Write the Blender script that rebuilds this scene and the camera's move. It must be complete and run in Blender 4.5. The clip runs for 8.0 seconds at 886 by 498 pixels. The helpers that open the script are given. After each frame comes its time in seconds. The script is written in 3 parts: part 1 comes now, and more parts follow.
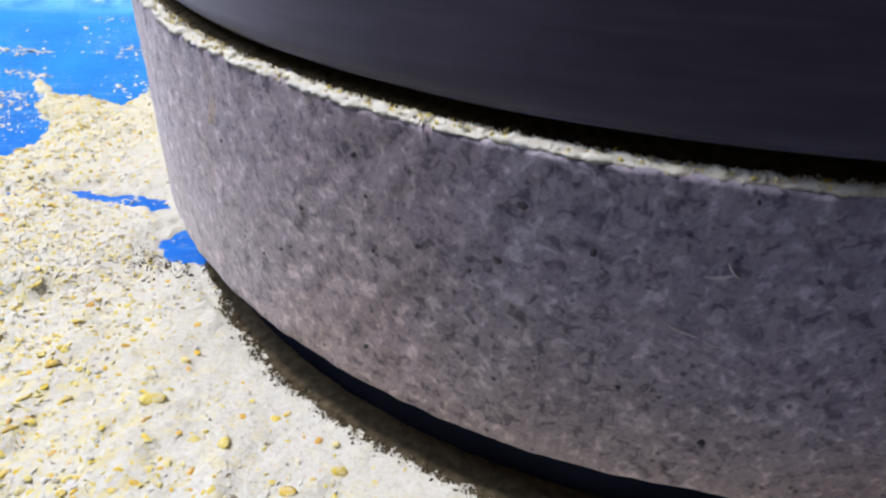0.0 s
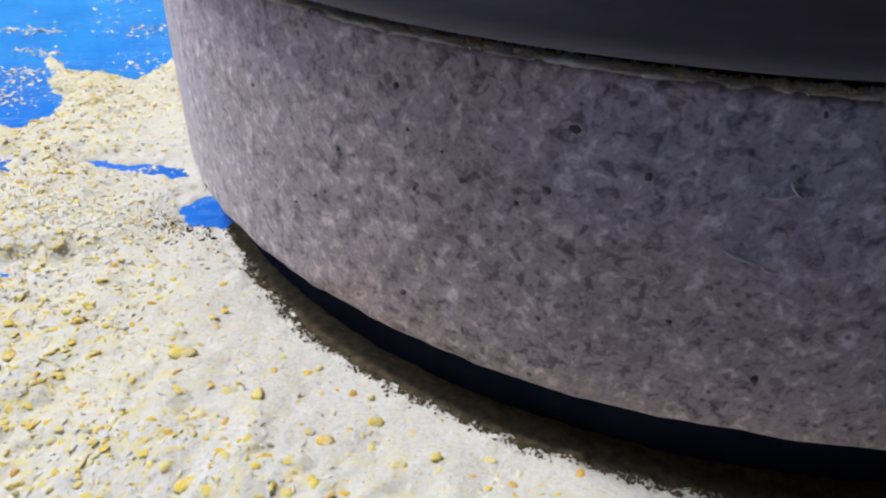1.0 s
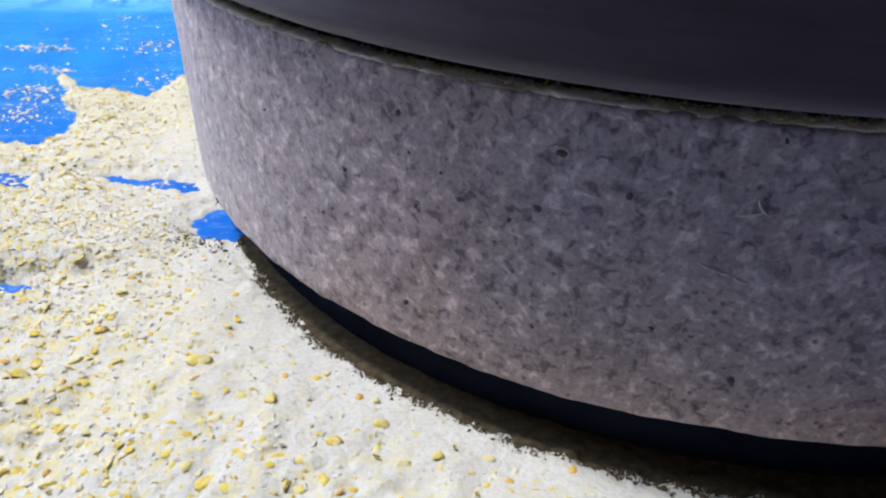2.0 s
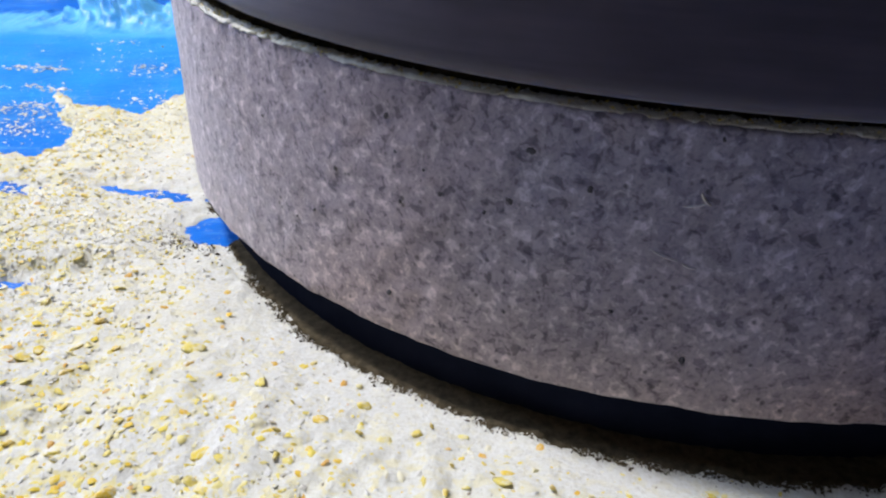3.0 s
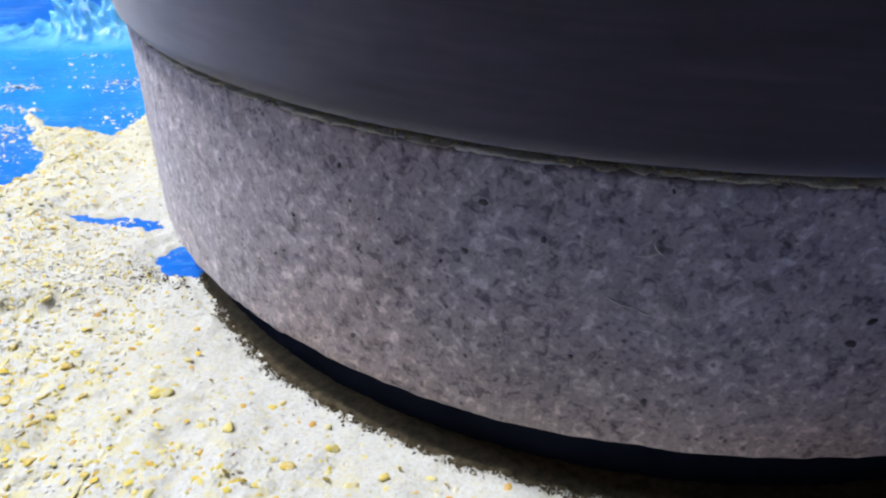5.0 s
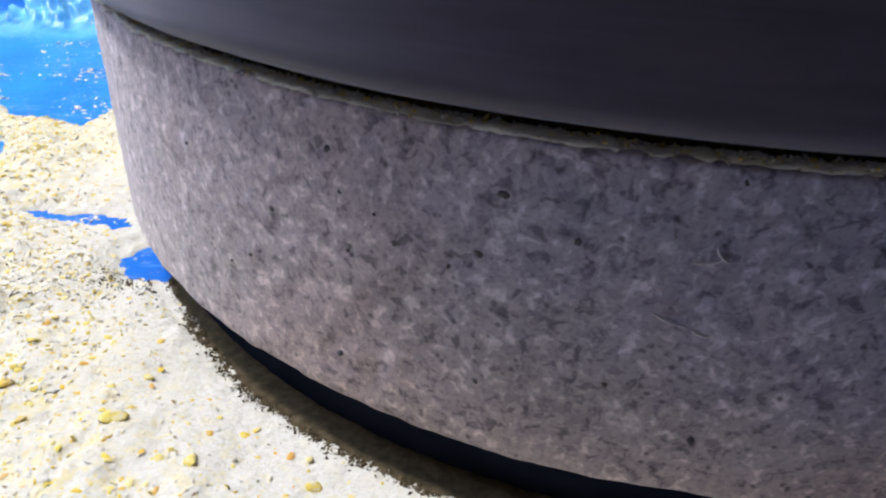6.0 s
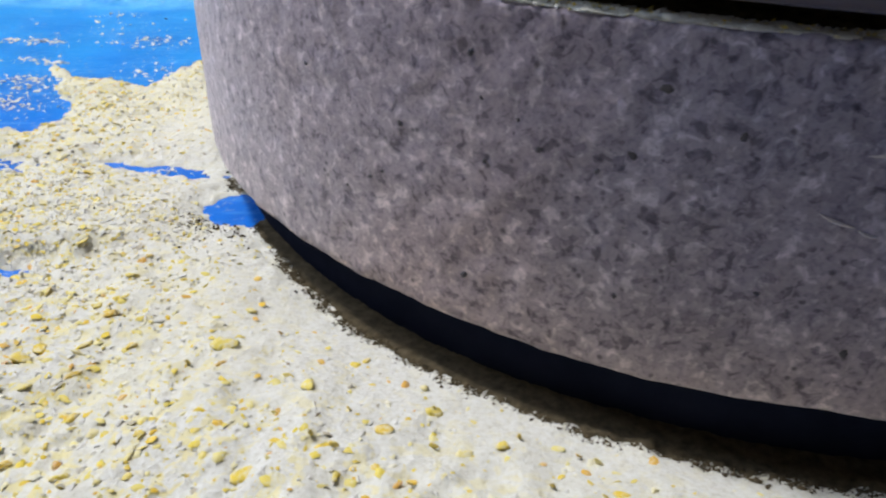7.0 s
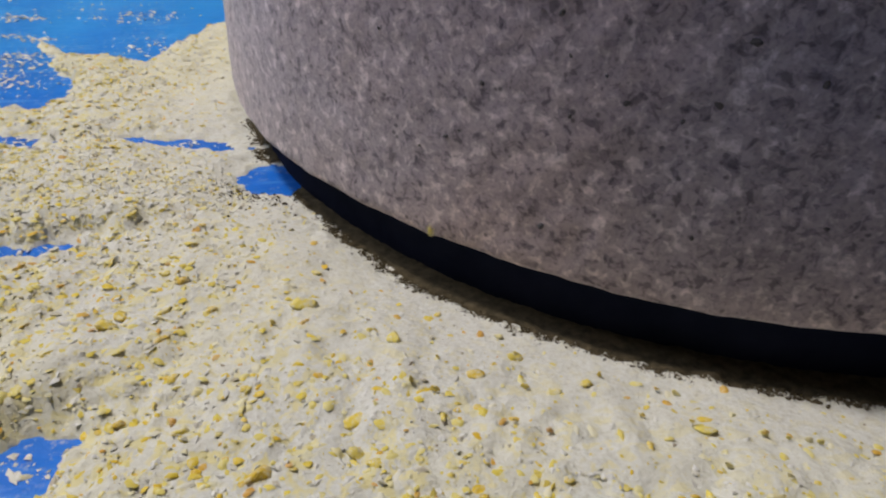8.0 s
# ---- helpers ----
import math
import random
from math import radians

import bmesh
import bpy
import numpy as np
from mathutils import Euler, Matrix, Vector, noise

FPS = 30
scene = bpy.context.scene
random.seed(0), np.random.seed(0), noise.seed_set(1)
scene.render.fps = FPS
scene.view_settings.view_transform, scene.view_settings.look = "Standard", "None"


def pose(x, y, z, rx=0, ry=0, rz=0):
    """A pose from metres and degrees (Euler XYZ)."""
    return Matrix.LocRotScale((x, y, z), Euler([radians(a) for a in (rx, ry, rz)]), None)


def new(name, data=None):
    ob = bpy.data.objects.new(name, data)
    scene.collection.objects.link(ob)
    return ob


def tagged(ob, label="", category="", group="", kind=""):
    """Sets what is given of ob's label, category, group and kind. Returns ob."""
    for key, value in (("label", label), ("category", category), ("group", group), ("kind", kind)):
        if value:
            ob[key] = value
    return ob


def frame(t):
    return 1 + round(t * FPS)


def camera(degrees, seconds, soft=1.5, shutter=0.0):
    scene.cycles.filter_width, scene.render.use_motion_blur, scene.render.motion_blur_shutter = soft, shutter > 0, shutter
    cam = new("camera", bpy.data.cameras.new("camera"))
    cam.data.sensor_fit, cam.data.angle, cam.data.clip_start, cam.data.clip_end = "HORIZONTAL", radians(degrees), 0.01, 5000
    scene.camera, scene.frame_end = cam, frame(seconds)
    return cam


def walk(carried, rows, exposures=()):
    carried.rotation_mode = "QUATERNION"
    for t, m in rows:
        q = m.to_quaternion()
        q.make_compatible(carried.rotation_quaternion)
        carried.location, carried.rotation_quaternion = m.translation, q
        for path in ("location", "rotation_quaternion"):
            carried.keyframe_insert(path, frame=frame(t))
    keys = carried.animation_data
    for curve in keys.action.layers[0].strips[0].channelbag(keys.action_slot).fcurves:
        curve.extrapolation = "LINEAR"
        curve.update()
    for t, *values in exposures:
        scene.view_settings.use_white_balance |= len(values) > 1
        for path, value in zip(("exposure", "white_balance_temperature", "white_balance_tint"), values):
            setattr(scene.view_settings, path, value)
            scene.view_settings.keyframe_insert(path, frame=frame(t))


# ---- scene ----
cam = camera(60.9, 8.0, soft=2.2, shutter=0.3)
PATH = [
    (0.0, 0.0, 0.0, 0.13878, 56.885, -0.548, 0.057),
    (0.2, -0.00137, 0.00162, 0.13316, 56.470, -0.335, 0.250),
    (0.5, -0.00586, -0.00132, 0.12875, 57.178, -1.09, -0.03),
    (1.0, -0.00834, -0.00391, 0.12656, 56.985, -0.31, -0.174),
    (1.2, -0.01180, -0.00262, 0.12518, 57.185, -0.727, -0.276),
    (1.5, -0.00992, -0.00456, 0.13001, 57.083, 0.204, -0.28),
    (2.8, -0.00716, -0.02823, 0.13566, 59.495, -0.256, -0.419),
    (3.0, -0.00842, -0.03165, 0.13417, 60.153, -1.405, -1.215),
    (3.2, -0.00872, -0.03631, 0.13827, 59.959, -1.052, -1.832),
    (3.5, -0.00618, -0.04063, 0.1441, 59.662, -0.882, -2.052),
    (4.0, -0.00373, -0.04055, 0.1481, 59.539, -0.394, -2.421),
    (4.2, -0.00349, -0.04004, 0.15075, 59.364, -0.432, -2.696),
    (4.5, -0.00442, -0.03942, 0.14792, 60.031, -0.966, -2.785),
    (4.7, -0.00002, -0.03417, 0.14735, 59.52, -0.042, -2.334),
    (5.8, -0.00061, -0.00191, 0.13524, 58.5, -0.209, -2.791),
    (6.0, -0.00232, 0.0005, 0.1303, 59.507, -1.178, -2.68),
    (6.2, -0.00775, -0.00118, 0.12325, 60.317, -1.720, -2.500),
    (6.5, -0.01398, -0.00494, 0.12214, 59.847, -1.208, -2.096),
    (6.7, -0.01819, -0.00662, 0.11885, 59.854, -1.353, -1.942),
    (7.0, -0.02565, -0.00448, 0.11414, 59.481, -0.995, -1.707),
    (7.3, -0.03738, -0.00288, 0.11468, 58.344, -1.446, -2.767),
    (7.5, -0.04562, -0.00482, 0.11019, 58.524, -1.837, -3.277),
    (7.8, -0.05047, -0.00962, 0.11169, 58.115, -0.929, -4.452),
    (8.0, -0.05509, -0.01214, 0.11387, 57.794, -1.36, -6.412),
]
walk(cam, [(r[0], pose(*r[1:])) for r in PATH], exposures=[(0.0, -0.1, 6350, 18), (0.5, -0.25, 6420, 18), (1.5, -0.18, 6180, 17), (3.0, -0.08, 6120, 17), (3.5, -0.27, 6050, 16), (4.5, 0.0, 6050, 15), (5.8, -0.04, 6250, 17), (6.0, 0.06, 6350, 18), (6.5, -0.17, 6400, 18), (7.0, -0.25, 6320, 14), (7.3, -0.44, 6400, 15), (7.5, -0.53, 6400, 15), (8.0, -0.76, 6850, 16)])

# ---- world and light ----
world = bpy.data.worlds.new("world")
scene.world = world
world.use_nodes = True
sky = world.node_tree.nodes.new("ShaderNodeTexSky")
sky.sky_type, sky.sun_disc = "NISHITA", False
sky.sun_elevation, sky.sun_rotation = radians(40), radians(200)
world.node_tree.links.new(sky.outputs[0], world.node_tree.nodes["Background"].inputs[0])
world.node_tree.nodes["Background"].inputs[1].default_value = 0.1


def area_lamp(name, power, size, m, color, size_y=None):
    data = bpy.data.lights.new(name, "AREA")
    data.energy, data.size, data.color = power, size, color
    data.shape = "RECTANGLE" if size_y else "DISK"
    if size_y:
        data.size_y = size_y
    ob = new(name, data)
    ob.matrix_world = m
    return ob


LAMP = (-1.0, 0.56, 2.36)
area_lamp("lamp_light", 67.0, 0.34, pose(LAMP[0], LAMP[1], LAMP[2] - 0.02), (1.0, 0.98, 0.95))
# cool light added for the stones' left side, through an unseen west window
area_lamp("added_window_light", 42.0, 0.85, pose(-1.86, 0.95, 1.75, 0, -75, 0), (0.66, 0.78, 1.0), 1.3)

# the mill: its axis, the radius of the bed stone, and the heights of that stone
CX, CY, RB = 0.0971, 0.2898, 0.1985
BED0, BED1 = 0.0178, 0.0866

# ---- materials ----


def material(name, rough=0.7, metal=0.0, spec=0.5):
    m = bpy.data.materials.new(name)
    m.use_nodes = True
    nt = m.node_tree
    b = nt.nodes["Principled BSDF"]
    b.inputs["Roughness"].default_value = rough
    b.inputs["Metallic"].default_value = metal
    b.inputs["Specular IOR Level"].default_value = spec
    return m, nt, b


def node(nt, kind, **values):
    n = nt.nodes.new(kind)
    for k, v in values.items():
        n.inputs[k.replace("_", " ")].default_value = v
    return n


def ramp(nt, source, stops):
    n = nt.nodes.new("ShaderNodeValToRGB")
    e = n.color_ramp.elements
    while len(e) < len(stops):
        e.new(0.5)
    for el, (p, c) in zip(e, stops):
        el.position, el.color = p, (*c, 1)
    nt.links.new(source, n.inputs[0])
    return n.outputs[0]


def mix(nt, kind, fac, a, b):
    n = nt.nodes.new("ShaderNodeMix")
    n.data_type, n.blend_type = "RGBA", kind
    for socket, v in ((n.inputs["Factor"], fac), (n.inputs["A"], a), (n.inputs["B"], b)):
        if isinstance(v, (int, float)):
            socket.default_value = v
        elif isinstance(v, tuple):
            socket.default_value = (*v, 1)
        else:
            nt.links.new(v, socket)
    return n.outputs["Result"]


def coords(nt):
    return nt.nodes.new("ShaderNodeTexCoord").outputs["Object"]


def noise_tex(nt, vec, scale, detail=4.0, rough=0.55, distort=0.0):
    n = node(nt, "ShaderNodeTexNoise", Scale=scale, Detail=detail, Roughness=rough, Distortion=distort)
    nt.links.new(vec, n.inputs["Vector"])
    return n.outputs["Fac"]


def bump(nt, bsdf, height, strength, distance):
    n = node(nt, "ShaderNodeBump", Strength=strength, Distance=distance)
    nt.links.new(height, n.inputs["Height"])
    nt.links.new(n.outputs[0], bsdf.inputs["Normal"])


def grey(v):
    return (v, v, v)


def stone_material(name, dark, mid, light, fleck, rough, dusty):
    m, nt, b = material(name, rough, spec=0.3)
    v = coords(nt)
    # grains two to three millimetres across, interlocked and irregular
    grain = noise_tex(nt, v, 330, 3, 0.55, 0.5)
    base = ramp(nt, grain, [(0.33, dark), (0.43, mid), (0.55, mid), (0.66, light)])
    fine = noise_tex(nt, v, 950, 3, 0.55, 0.2)
    base = mix(nt, "MULTIPLY", 1.0, base, ramp(nt, fine, [(0.32, (0.74, 0.74, 0.77)), (0.48, grey(1.0)), (0.68, (1.16, 1.15, 1.14))]))
    # pale feldspar and small dark mica grains
    warp = nt.nodes.new("ShaderNodeVectorMath")
    warp.operation = "MULTIPLY_ADD"
    wander = node(nt, "ShaderNodeTexNoise", Scale=420.0, Detail=2.0)
    nt.links.new(v, wander.inputs["Vector"])
    nt.links.new(wander.outputs["Color"], warp.inputs[0])
    warp.inputs[1].default_value = (0.0022, 0.0022, 0.0022)
    nt.links.new(v, warp.inputs[2])
    cell = node(nt, "ShaderNodeTexVoronoi", Scale=480.0)
    nt.links.new(warp.outputs[0], cell.inputs["Vector"])
    tone = nt.nodes.new("ShaderNodeSeparateColor")
    nt.links.new(cell.outputs["Color"], tone.inputs[0])
    base = mix(nt, "MULTIPLY", 1.0, base, ramp(nt, tone.outputs[0], [(0.0, (0.62, 0.62, 0.66)), (0.10, (0.88, 0.88, 0.90)), (0.30, grey(1.0)), (0.75, grey(1.04)), (0.92, (1.15, 1.14, 1.14))]))
    vor = node(nt, "ShaderNodeTexVoronoi", Scale=430.0)
    nt.links.new(v, vor.inputs["Vector"])
    spots = ramp(nt, vor.outputs["Distance"], [(0.14, grey(0.75)), (0.34, grey(0.0))])
    pick = ramp(nt, noise_tex(nt, v, 170, 2), [(0.53, grey(0.0)), (0.62, grey(1.0))])
    base = mix(nt, "MIX", mix(nt, "MULTIPLY", 1.0, spots, pick), base, fleck)
    cloud = ramp(nt, noise_tex(nt, v, 45, 4), [(0.35, (0.92, 0.92, 0.93)), (0.65, (1.05, 1.05, 1.05))])
    base = mix(nt, "MULTIPLY", 1.0, base, cloud)
    stain = ramp(nt, noise_tex(nt, v, 9, 2, 0.5), [(0.40, (0.97, 0.99, 1.05)), (0.60, (1.05, 0.98, 0.95))])
    base = mix(nt, "MULTIPLY", 1.0, base, stain)
    # warm bounce from the meal put into the colour, cooler towards the top
    axis = nt.nodes.new("ShaderNodeSeparateXYZ")
    nt.links.new(v, axis.inputs[0])
    base = mix(nt, "MULTIPLY", 1.0, base, ramp(nt, axis.outputs["Z"], [(0.020, (1.10, 1.0, 0.90)), (0.075, (0.99, 1.0, 1.02))]))
    nt.links.new(base, b.inputs["Base Color"])
    b.inputs["Sheen Weight"].default_value = dusty
    b.inputs["Sheen Roughness"].default_value = 0.45
    bump(nt, b, fine, 0.25, 0.0005)
    return m


GRANITE = stone_material("granite", (0.165, 0.148, 0.178), (0.362, 0.330, 0.374), (0.590, 0.550, 0.590), (0.06, 0.056, 0.068), 0.85, 0.35)
BASALT = stone_material("basalt", (0.036, 0.032, 0.050), (0.058, 0.053, 0.080), (0.10, 0.09, 0.13), (0.03, 0.03, 0.035), 0.55, 0.42)


def sheet_material():
    m, nt, b = material("blue_plastic", 0.38, spec=0.45)
    v = coords(nt)
    tone = ramp(nt, noise_tex(nt, v, 22, 4), [(0.3, (0.0, 0.14, 0.62)), (0.7, (0.003, 0.20, 0.78))])
    dust = ramp(nt, noise_tex(nt, v, 340, 6, 0.7), [(0.56, (0, 0, 0)), (0.72, (1, 1, 1))])
    where = ramp(nt, noise_tex(nt, v, 34, 5, 0.6), [(0.45, (0, 0, 0)), (0.66, (0.85, 0.85, 0.85))])
    flat = node(nt, "ShaderNodeMapping", Scale=(0.12, 1.0, 1.0), Rotation=(0, 0, 0.1))
    nt.links.new(v, flat.inputs["Vector"])
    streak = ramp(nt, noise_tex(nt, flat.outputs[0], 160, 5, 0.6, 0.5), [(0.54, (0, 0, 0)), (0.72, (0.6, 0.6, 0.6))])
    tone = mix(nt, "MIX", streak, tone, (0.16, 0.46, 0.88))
    # gloss and dust between the heap and the fold, put into the colour
    axis = nt.nodes.new("ShaderNodeSeparateXYZ")
    nt.links.new(v, axis.inputs[0])
    gloss_film = ramp(nt, axis.outputs["Y"], [(0.27, grey(0.0)), (0.37, grey(0.62)), (0.49, grey(0.80)), (0.53, grey(0.0))])
    tone = mix(nt, "MIX", mix(nt, "MULTIPLY", 1.0, gloss_film, ramp(nt, noise_tex(nt, v, 26, 4), [(0.3, grey(0.55)), (0.65, grey(1.0))])), tone, (0.03, 0.42, 0.92))
    # sheen and translucence of the fold, put into the colour as a band
    sheen_band = ramp(nt, axis.outputs["Y"], [(0.480, grey(0.0)), (0.494, grey(0.75)), (0.510, grey(0.95)), (0.534, grey(0.95)), (0.545, grey(0.0))])
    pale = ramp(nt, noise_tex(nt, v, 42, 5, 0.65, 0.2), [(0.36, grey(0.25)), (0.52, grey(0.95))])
    tone = mix(nt, "MIX", mix(nt, "MULTIPLY", 1.0, sheen_band, pale), tone, (0.16, 0.58, 0.92))
    col = mix(nt, "MIX", mix(nt, "MULTIPLY", 1.0, dust, where), tone, (0.80, 0.78, 0.66))
    nt.links.new(col, b.inputs["Base Color"])
    bump(nt, b, noise_tex(nt, v, 70, 5, 0.6, 1.2), 0.35, 0.002)
    return m


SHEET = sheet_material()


def flour_material(name, yellow):
    m, nt, b = material(name, 0.95, spec=0.1)
    v = coords(nt)
    fine = noise_tex(nt, v, 800, 5, 0.65)
    col = ramp(nt, fine, [(0.28, (0.55, 0.53, 0.43)), (0.42, (0.70, 0.69, 0.60)), (0.62, (0.78, 0.78, 0.71))])
    # the finest flour lies nearest the stone, coarse yellow meal further out
    away = nt.nodes.new("ShaderNodeVectorMath")
    away.operation = "DISTANCE"
    away.inputs[1].default_value = (CX, CY, 0)
    nt.links.new(v, away.inputs[0])
    out = ramp(nt, away.outputs["Value"], [(0.205, grey(0.15)), (0.260, grey(1.0))])
    yel = ramp(nt, noise_tex(nt, v, 300, 3, 0.5, 0.6), [(0.52, grey(0.0)), (0.62, grey(yellow))])
    col = mix(nt, "MIX", mix(nt, "MULTIPLY", 1.0, yel, out), col, (0.80, 0.72, 0.36))
    patch = ramp(nt, noise_tex(nt, v, 140, 3, 0.6), [(0.56, grey(0.0)), (0.66, grey(0.7 * yellow))])
    col = mix(nt, "MIX", mix(nt, "MULTIPLY", 1.0, patch, out), col, (0.80, 0.74, 0.42))
    broad = ramp(nt, noise_tex(nt, v, 16, 2), [(0.42, grey(0.0)), (0.66, grey(0.5 * yellow))])
    col = mix(nt, "MIX", mix(nt, "MULTIPLY", 1.0, broad, out), col, (0.80, 0.75, 0.50))
    # the far tongue is coarser and yellower
    axis = nt.nodes.new("ShaderNodeSeparateXYZ")
    nt.links.new(v, axis.inputs[0])
    tongue = ramp(nt, axis.outputs["Y"], [(0.25, grey(0.0)), (0.33, grey(0.55 * yellow))])
    col = mix(nt, "MIX", tongue, col, (0.83, 0.78, 0.50))
    nt.links.new(col, b.inputs["Base Color"])
    lumps = nt.nodes.new("ShaderNodeMath")
    lumps.operation = "ADD"
    nt.links.new(fine, lumps.inputs[0])
    nt.links.new(noise_tex(nt, v, 330, 3), lumps.inputs[1])
    bump(nt, b, lumps.outputs[0], 0.48, 0.0012)
    return m


FLOUR = flour_material("ground_maize", 0.95)
FINE_FLOUR = flour_material("fine_flour", 0.12)


def crumb_material():
    m, nt, b = material("maize_crumbs", 0.8, spec=0.25)
    r = nt.nodes.new("ShaderNodeNewGeometry").outputs["Random Per Island"]
    col = ramp(nt, r, [(0.0, (0.30, 0.24, 0.16)), (0.02, (0.58, 0.52, 0.38)), (0.08, (0.72, 0.70, 0.60)), (0.30, (0.80, 0.79, 0.72)),
                       (0.66, (0.82, 0.81, 0.74)), (0.74, (0.82, 0.75, 0.38)), (0.90, (0.83, 0.68, 0.16)), (1.0, (0.83, 0.66, 0.14))])
    v = coords(nt)
    col = mix(nt, "MULTIPLY", 1.0, col, ramp(nt, noise_tex(nt, v, 1500, 3), [(0.3, (0.8, 0.8, 0.78)), (0.6, (1, 1, 1))]))
    nt.links.new(col, b.inputs["Base Color"])
    return m


CRUMB = crumb_material()


def flake_material():
    m, nt, b = material("yellow_maize_flakes", 0.7, spec=0.3)
    r = nt.nodes.new("ShaderNodeNewGeometry").outputs["Random Per Island"]
    col = ramp(nt, r, [(0.0, (0.80, 0.78, 0.66)), (0.15, (0.81, 0.75, 0.42)), (0.40, (0.80, 0.70, 0.22)), (0.70, (0.80, 0.64, 0.08)), (0.90, (0.80, 0.54, 0.04)), (1.0, (0.72, 0.40, 0.08))])
    v = coords(nt)
    white = ramp(nt, noise_tex(nt, v, 900, 3), [(0.48, grey(0.0)), (0.68, grey(0.4))])
    nt.links.new(mix(nt, "MIX", white, col, (0.80, 0.77, 0.62)), b.inputs["Base Color"])
    return m


FLAKE = flake_material()


def corn_material():
    m, nt, b = material("cracked_corn", 0.55, spec=0.4)
    r = nt.nodes.new("ShaderNodeObjectInfo").outputs["Random"]
    col = ramp(nt, r, [(0.0, (0.72, 0.36, 0.06)), (0.12, (0.82, 0.56, 0.05)), (0.45, (0.85, 0.67, 0.08)), (0.8, (0.85, 0.73, 0.17)), (1.0, (0.84, 0.76, 0.42))])
    v = coords(nt)
    white = ramp(nt, noise_tex(nt, v, 2.2, 4, 0.65), [(0.44, (0.0, 0.0, 0.0)), (0.64, (0.75, 0.75, 0.75))])
    col = mix(nt, "MIX", white, col, (0.84, 0.79, 0.60))
    nt.links.new(col, b.inputs["Base Color"])
    bump(nt, b, noise_tex(nt, v, 5, 4), 0.3, 0.06)
    return m


CORN = corn_material()


def plain_material(name, a, b_, scale, rough, relief, spec=0.5):
    m, nt, b = material(name, rough, spec=spec)
    v = coords(nt)
    n = noise_tex(nt, v, scale, 6, 0.65)
    nt.links.new(ramp(nt, n, [(0.3, a), (0.7, b_)]), b.inputs["Base Color"])
    bump(nt, b, n, 0.4, relief)
    return m


CONCRETE = plain_material("concrete", (0.14, 0.135, 0.13), (0.20, 0.195, 0.185), 9, 0.9, 0.003)
PLASTER = plain_material("plaster", (0.07, 0.066, 0.06), (0.11, 0.10, 0.095), 6, 0.9, 0.002)
SPECKS = plain_material("flour_specks", (0.78, 0.76, 0.64), (0.85, 0.83, 0.74), 500, 0.95, 0.0001, 0.1)
# brown of the meal, darkened with the shade between the stones
SEAM = plain_material("meal_gap_shade", (0.03, 0.024, 0.014), (0.13, 0.10, 0.05), 520, 0.95, 0.0004, 0.1)
# shade under the stone put into a brown, also used for loose bran
BRAN_SHADE = plain_material("brown_bran_shade", (0.055, 0.044, 0.026), (0.15, 0.12, 0.07), 420, 0.95, 0.0004, 0.1)
PAINT = plain_material("white_paint", (0.72, 0.72, 0.70), (0.80, 0.80, 0.78), 12, 0.5, 0.001)
# near-black navy: the sheet's shade under the stone put into the support's colour
NAVY_SHADE = plain_material("navy_shade", (0.008, 0.011, 0.024), (0.018, 0.022, 0.044), 40, 1.0, 0.001, 0.05)


def glass_material():
    m, nt, b = material("window_glass", 0.02)
    b.inputs["Transmission Weight"].default_value = 1.0
    return m


GLASS = glass_material()


def glow_material(name, color, strength):
    m, nt, b = material(name, 0.6)
    b.inputs["Base Color"].default_value = (0.8, 0.8, 0.8, 1)
    b.inputs["Emission Color"].default_value = (*color, 1)
    b.inputs["Emission Strength"].default_value = strength
    return m


DIFFUSER = glow_material("lamp_diffuser", (1.0, 0.97, 0.92), 6.0)

# ---- building helpers ----


def part(name, bm, mat, parent=None, label="", smooth=False):
    me = bpy.data.meshes.new(name)
    bm.to_mesh(me)
    bm.free()
    me.materials.append(mat)
    if smooth:
        me.polygons.foreach_set("use_smooth", [True] * len(me.polygons))
    ob = new(name, me)
    ob.parent = parent
    if label:
        tagged(ob, label)
    return ob


def arrays(name, verts, faces, mat, smooth=False, parent=None):
    me = bpy.data.meshes.new(name)
    verts, faces = np.asarray(verts, np.float32), np.asarray(faces, np.int32)
    n, k = faces.shape
    me.vertices.add(len(verts))
    me.vertices.foreach_set("co", verts.ravel())
    me.loops.add(n * k)
    me.loops.foreach_set("vertex_index", faces.ravel())
    me.polygons.add(n)
    me.polygons.foreach_set("loop_start", np.arange(n, dtype=np.int32) * k)
    me.polygons.foreach_set("use_smooth", np.full(n, smooth))
    me.update(calc_edges=True)
    me.validate()
    me.materials.append(mat)
    ob = new(name, me)
    ob.parent = parent
    return ob


def boxes(*list_of):
    bm = bmesh.new()
    for x0, y0, z0, x1, y1, z1 in list_of:
        m = Matrix.Translation(((x0 + x1) / 2, (y0 + y1) / 2, (z0 + z1) / 2)) @ Matrix.Diagonal((x1 - x0, y1 - y0, z1 - z0, 1))
        bmesh.ops.create_cube(bm, size=1, matrix=m)
    return bm


